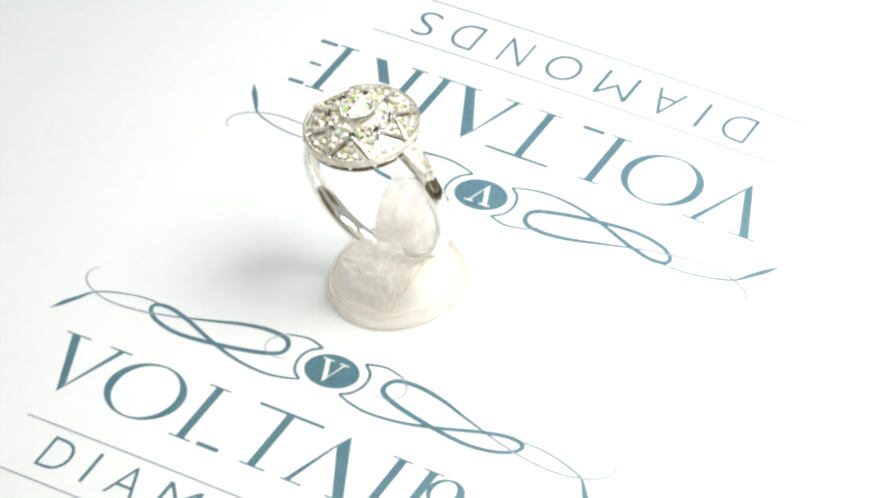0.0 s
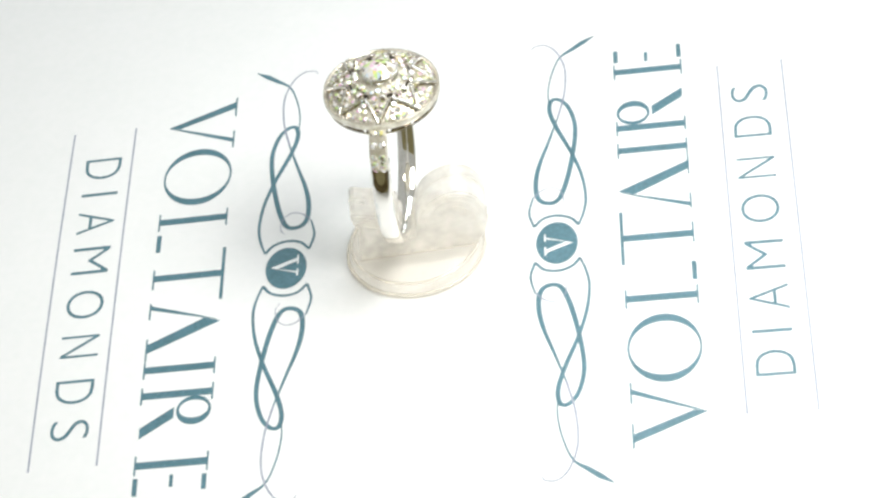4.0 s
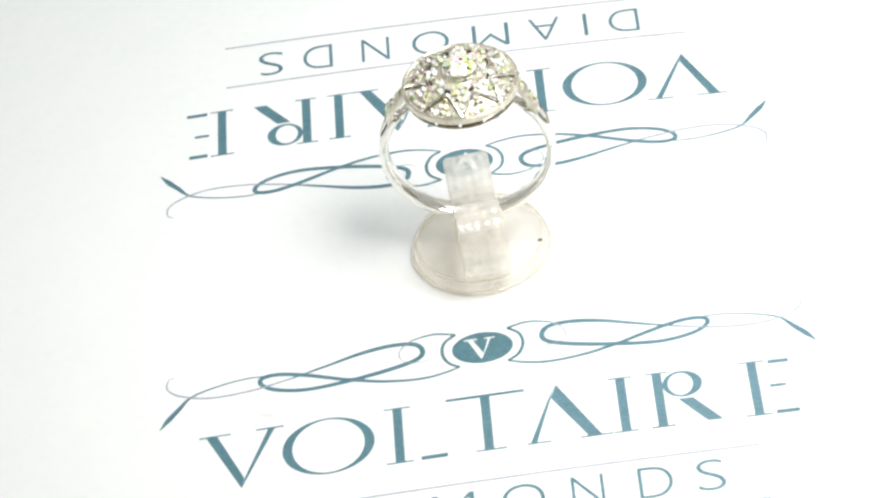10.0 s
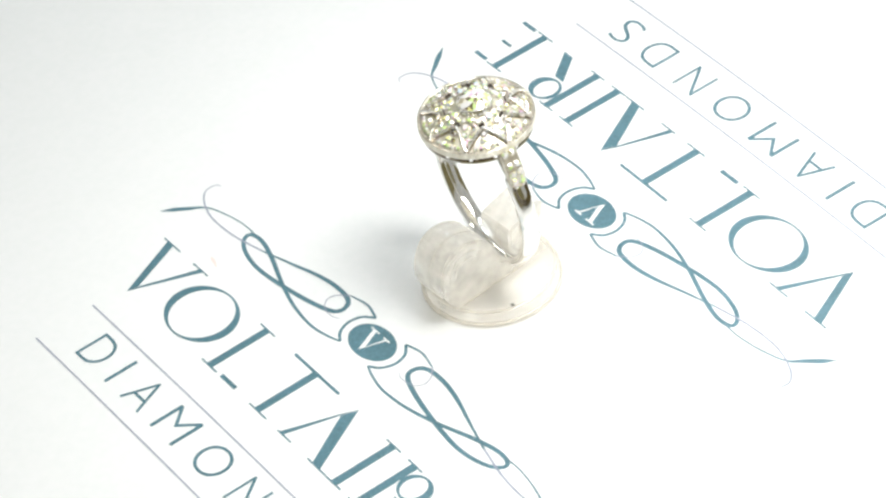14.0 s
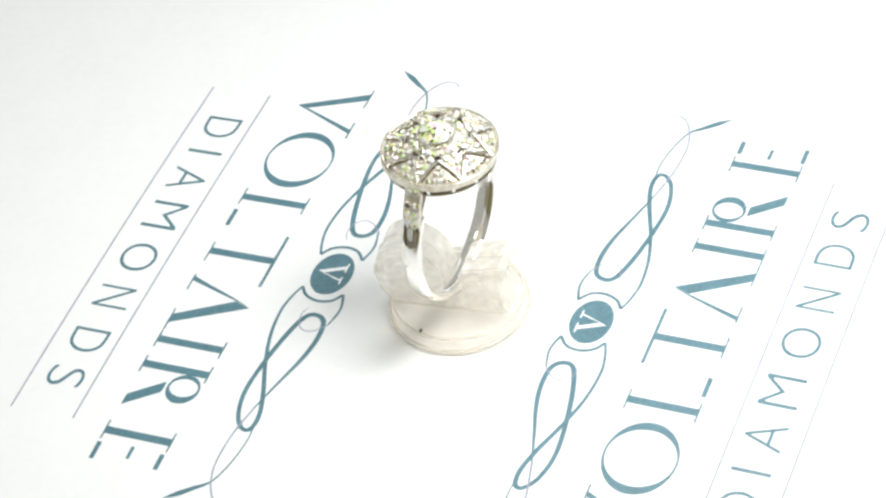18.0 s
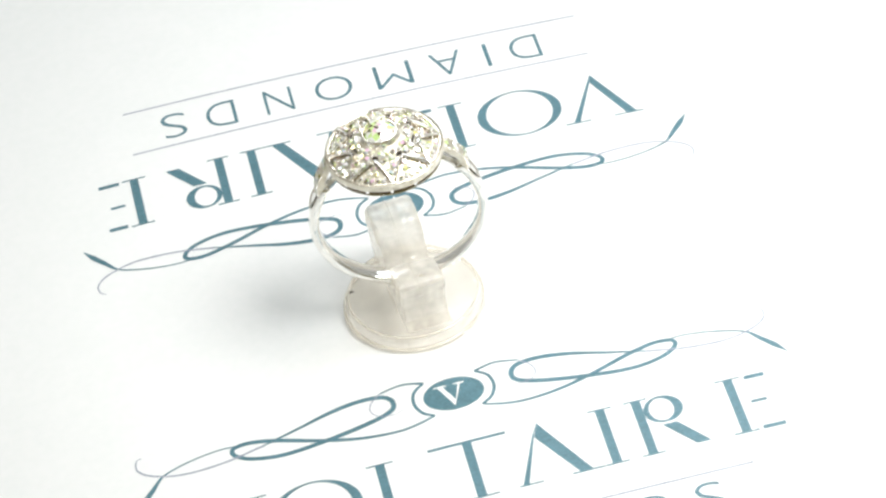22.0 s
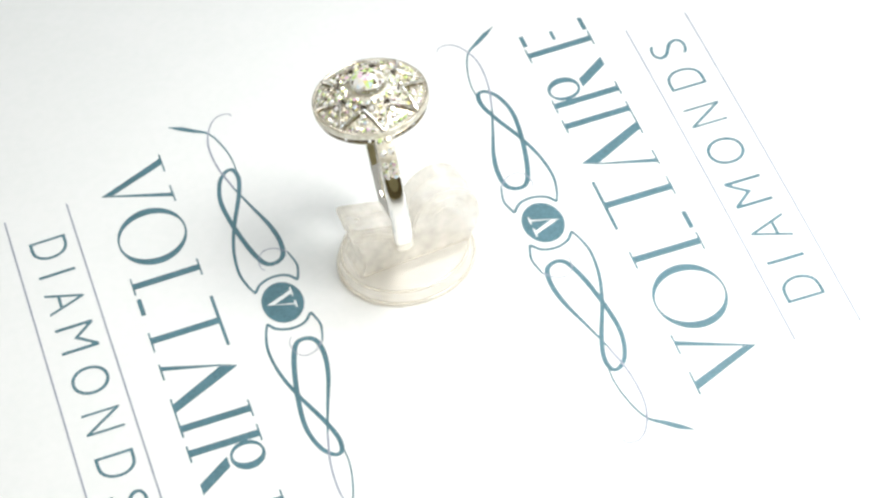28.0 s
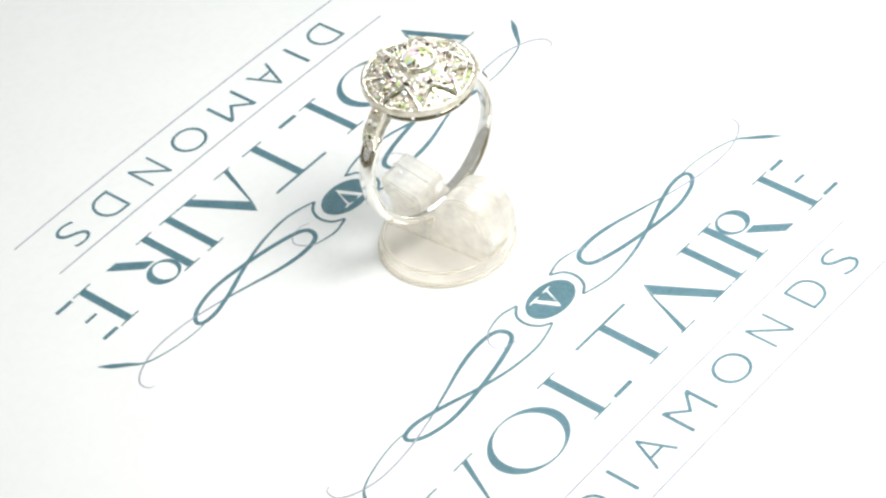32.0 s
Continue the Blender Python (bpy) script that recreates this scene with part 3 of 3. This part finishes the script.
def on_dome(r, degrees, lift=0.0):
    a = radians(degrees)
    return Vector((r * math.cos(a), r * math.sin(a), dome(r) + lift)) * U


def set_stone(r, degrees, size):
    if size not in stone_mesh:
        stone_mesh[size] = small_stone(size * U)
    tilt = math.atan(2 * HH * r / HR ** 2)
    m = (Matrix.Translation(on_dome(r, degrees, -0.004)) @ Matrix.Rotation(radians(degrees), 4, "Z")
         @ Matrix.Rotation(tilt + random.uniform(-0.2, 0.2), 4, "Y")
         @ Matrix.Rotation(random.uniform(-0.2, 0.2), 4, "X") @ Matrix.Rotation(random.uniform(0, 1), 4, "Z"))
    share("stone", stone_mesh[size], head, m)


def strip_on_dome(ends, half, high, lift):
    """A polished bar laid on the dome between two (radius, degrees) places."""
    p0, p1 = (on_dome(r, a, lift) for r, a in ends)
    d = (p1 - p0).normalized()
    across = d.cross(Vector((0, 0, 1))).normalized()
    rise = across.cross(d).normalized()
    path = [(p0.lerp(p1, t) + rise * U * 0.02 * math.sin(math.pi * t), across, rise) for t in (0, 0.25, 0.5, 0.75, 1)]
    w, h = half * U, high * U
    return sweep(bmesh.new(), path, [(-w, -h), (w, -h), (w, h * 0.5), (w * 0.55, h), (-w * 0.55, h), (-w, h * 0.5)])


for k in range(PETALS):
    a = 360 / PETALS * k + PHASE
    # the petal, from the bezel out to its point
    for r, turn, size in ((0.40, 0, 0.072), (0.425, 14.5, 0.046), (0.425, -14.5, 0.046), (0.525, 7.6, 0.064), (0.525, -7.6, 0.064),
                          (0.645, 5.4, 0.056), (0.645, -5.4, 0.056), (0.74, 0, 0.056), (0.825, 0, 0.036)):
        set_stone(r, a + turn, size)
    # the corner between two petals, along the rim
    for r, turn, size in ((0.655, 22.5, 0.056), (0.745, 18.8, 0.052), (0.745, 26.2, 0.052), (0.845, 9.6, 0.046),
                          (0.845, 16.0, 0.05), (0.845, 22.5, 0.052), (0.845, 29.0, 0.05), (0.845, 35.4, 0.046)):
        set_stone(r, a + turn, size)
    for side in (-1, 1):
        # wider underlay strip whose colour paints the shadow along the bar
        part("petal_groove", strip_on_dome(((TIP - 0.01, a), (NOTCH, a + side * 22.5)), 0.022, 0.03, -0.014), SHADE_GOLD, head,
             "dark strip painting the shade beside the petal's edge")
        part("petal_edge", strip_on_dome(((TIP, a), (NOTCH, a + side * 22.5)), 0.016, 0.042, 0.010), SATIN, head)
    # solid dark strip in place of a hole, its shade painted
    part("slit", strip_on_dome(((NOTCH - 0.055, a + 17.0), (NOTCH - 0.055, a + 28.0)), 0.013, 0.03, -0.006), GAP_SHADE, head,
         "dark strip standing for the shade in a pierced slit")

# grains that hold the stones
bm = bmesh.new()
for r, count, turn in ((0.345, 24, 0.5), (0.475, 32, 0.5), (0.59, 40, 0.5), (0.795, 64, 0.5), (0.90, 96, 0.5)):
    for k in range(count):
        ball(bm, on_dome(r, PHASE + 360 * (k + turn) / count, 0.012), 0.013 * U)
part("pave_setting", bm, SATIN, head, "small polished setting grains")["kind"] = "stuff"

# shoulders: tapered channels of three stones that lift from the hoop to the rim
for sign in (-1, 1):
    a = radians(35)
    start = Vector((R_IN * math.cos(a) * sign, 0, R_IN * math.sin(a)))
    mid = Vector((sign * 1.08, 0, 1.02))
    end = Vector((sign * 0.87, 0.0, 1.335))
    end.x += 0.055
    line = spline([start, start.lerp(mid, 0.5) + Vector((sign * 0.015, 0, 0.008)), mid, end], 6)
    path = []
    for k, p in enumerate(line):
        d = (line[min(k + 1, len(line) - 1)] - line[max(k - 1, 0)]).normalized() * -sign
        path.append((p * U, Vector((0, 1, 0)), Vector((-d.z, 0, d.x)) * 1.0))
    bm = sweep(bmesh.new(), path, lambda f: flat_section(0.285, 0.16 - 0.07 * f, 0.12))
    shoulder = part("shoulder", bm, BED, ring, "stone-set split shoulder")
    n = len(path)
    for k, i in enumerate((2, 5, 8, 11, 14, 17)):
        c, ax, out = path[min(i, n - 1)]
        along = ax.cross(out)
        rot = Matrix((along, ax, out)).transposed().to_4x4()
        if "shoulder" not in stone_mesh:
            stone_mesh["shoulder"] = small_stone(0.066 * U)
        for side in (-1, 1):
            lean = Matrix.Rotation(random.uniform(-0.3, 0.3), 4, "X") @ Matrix.Rotation(random.uniform(-0.3, 0.3), 4, "Y")
            place = c + out * (0.16 - 0.07 * i / (n - 1)) * U + ax * side * 0.066 * U + along * 0.012 * U * (-1) ** k
            share("stone", stone_mesh["shoulder"], shoulder, Matrix.Translation(place) @ rot @ lean)
    bm = bmesh.new()
    for f in np.linspace(0.0, 0.98, 22):
        c, ax, out = path[int(f * (n - 1))]
        for side in (-1, 1):
            ball(bm, c + out * (0.155 - 0.07 * f) * U + ax * side * 0.131 * U, 0.014 * U)
    part("milgrain", bm, SATIN, shoulder)
    c, ax, out = path[0]
    bm = sweep(bmesh.new(), [(c + ax * g * 0.15 * U + out * 0.15 * U, ax.cross(out), out) for g in (-1, 0, 1)],
               [(-0.02 * U, -0.06 * U), (0.02 * U, -0.06 * U), (0.02 * U, 0.015 * U), (0.008 * U, 0.028 * U), (-0.008 * U, 0.028 * U),
                (-0.02 * U, 0.015 * U)])
    part("end_bar", bm, SATIN, shoulder, "small polished bar that closes the row of stones")
    # the scooped recess below the stones, its dark reflection put into the colour
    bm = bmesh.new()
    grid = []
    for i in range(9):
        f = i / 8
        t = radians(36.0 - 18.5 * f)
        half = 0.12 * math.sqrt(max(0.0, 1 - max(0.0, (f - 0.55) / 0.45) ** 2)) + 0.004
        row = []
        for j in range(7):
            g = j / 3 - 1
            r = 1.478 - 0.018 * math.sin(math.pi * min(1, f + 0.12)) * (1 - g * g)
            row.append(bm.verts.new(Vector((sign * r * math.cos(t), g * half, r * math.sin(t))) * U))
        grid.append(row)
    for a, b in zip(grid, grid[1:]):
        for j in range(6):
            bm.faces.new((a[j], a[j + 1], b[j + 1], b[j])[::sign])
    part("recess", bm, SHADE_GOLD, ring, "scooped recess under the shoulder, coloured dark for its reflection", smooth=True)


# ---------------------------------------------------------------- what turns
def spin(thing, place):
    walk(thing, [(t, Matrix.Rotation(radians(turn_at(t)), 4, "Z") @ place) for t in range(33)])


def motions():
    spin(turntable, Matrix.Identity(4))
    spin(sheet, Matrix.Identity(4))
    spin(stand, pose(0.647 * U, 0.503 * U, 0.006 * U, -0.5, -0.4, 4.5))
    spin(ring, pose(0.664 * U, 0.609 * U, 2.165 * U, 0, 0, -4.7))


motions()
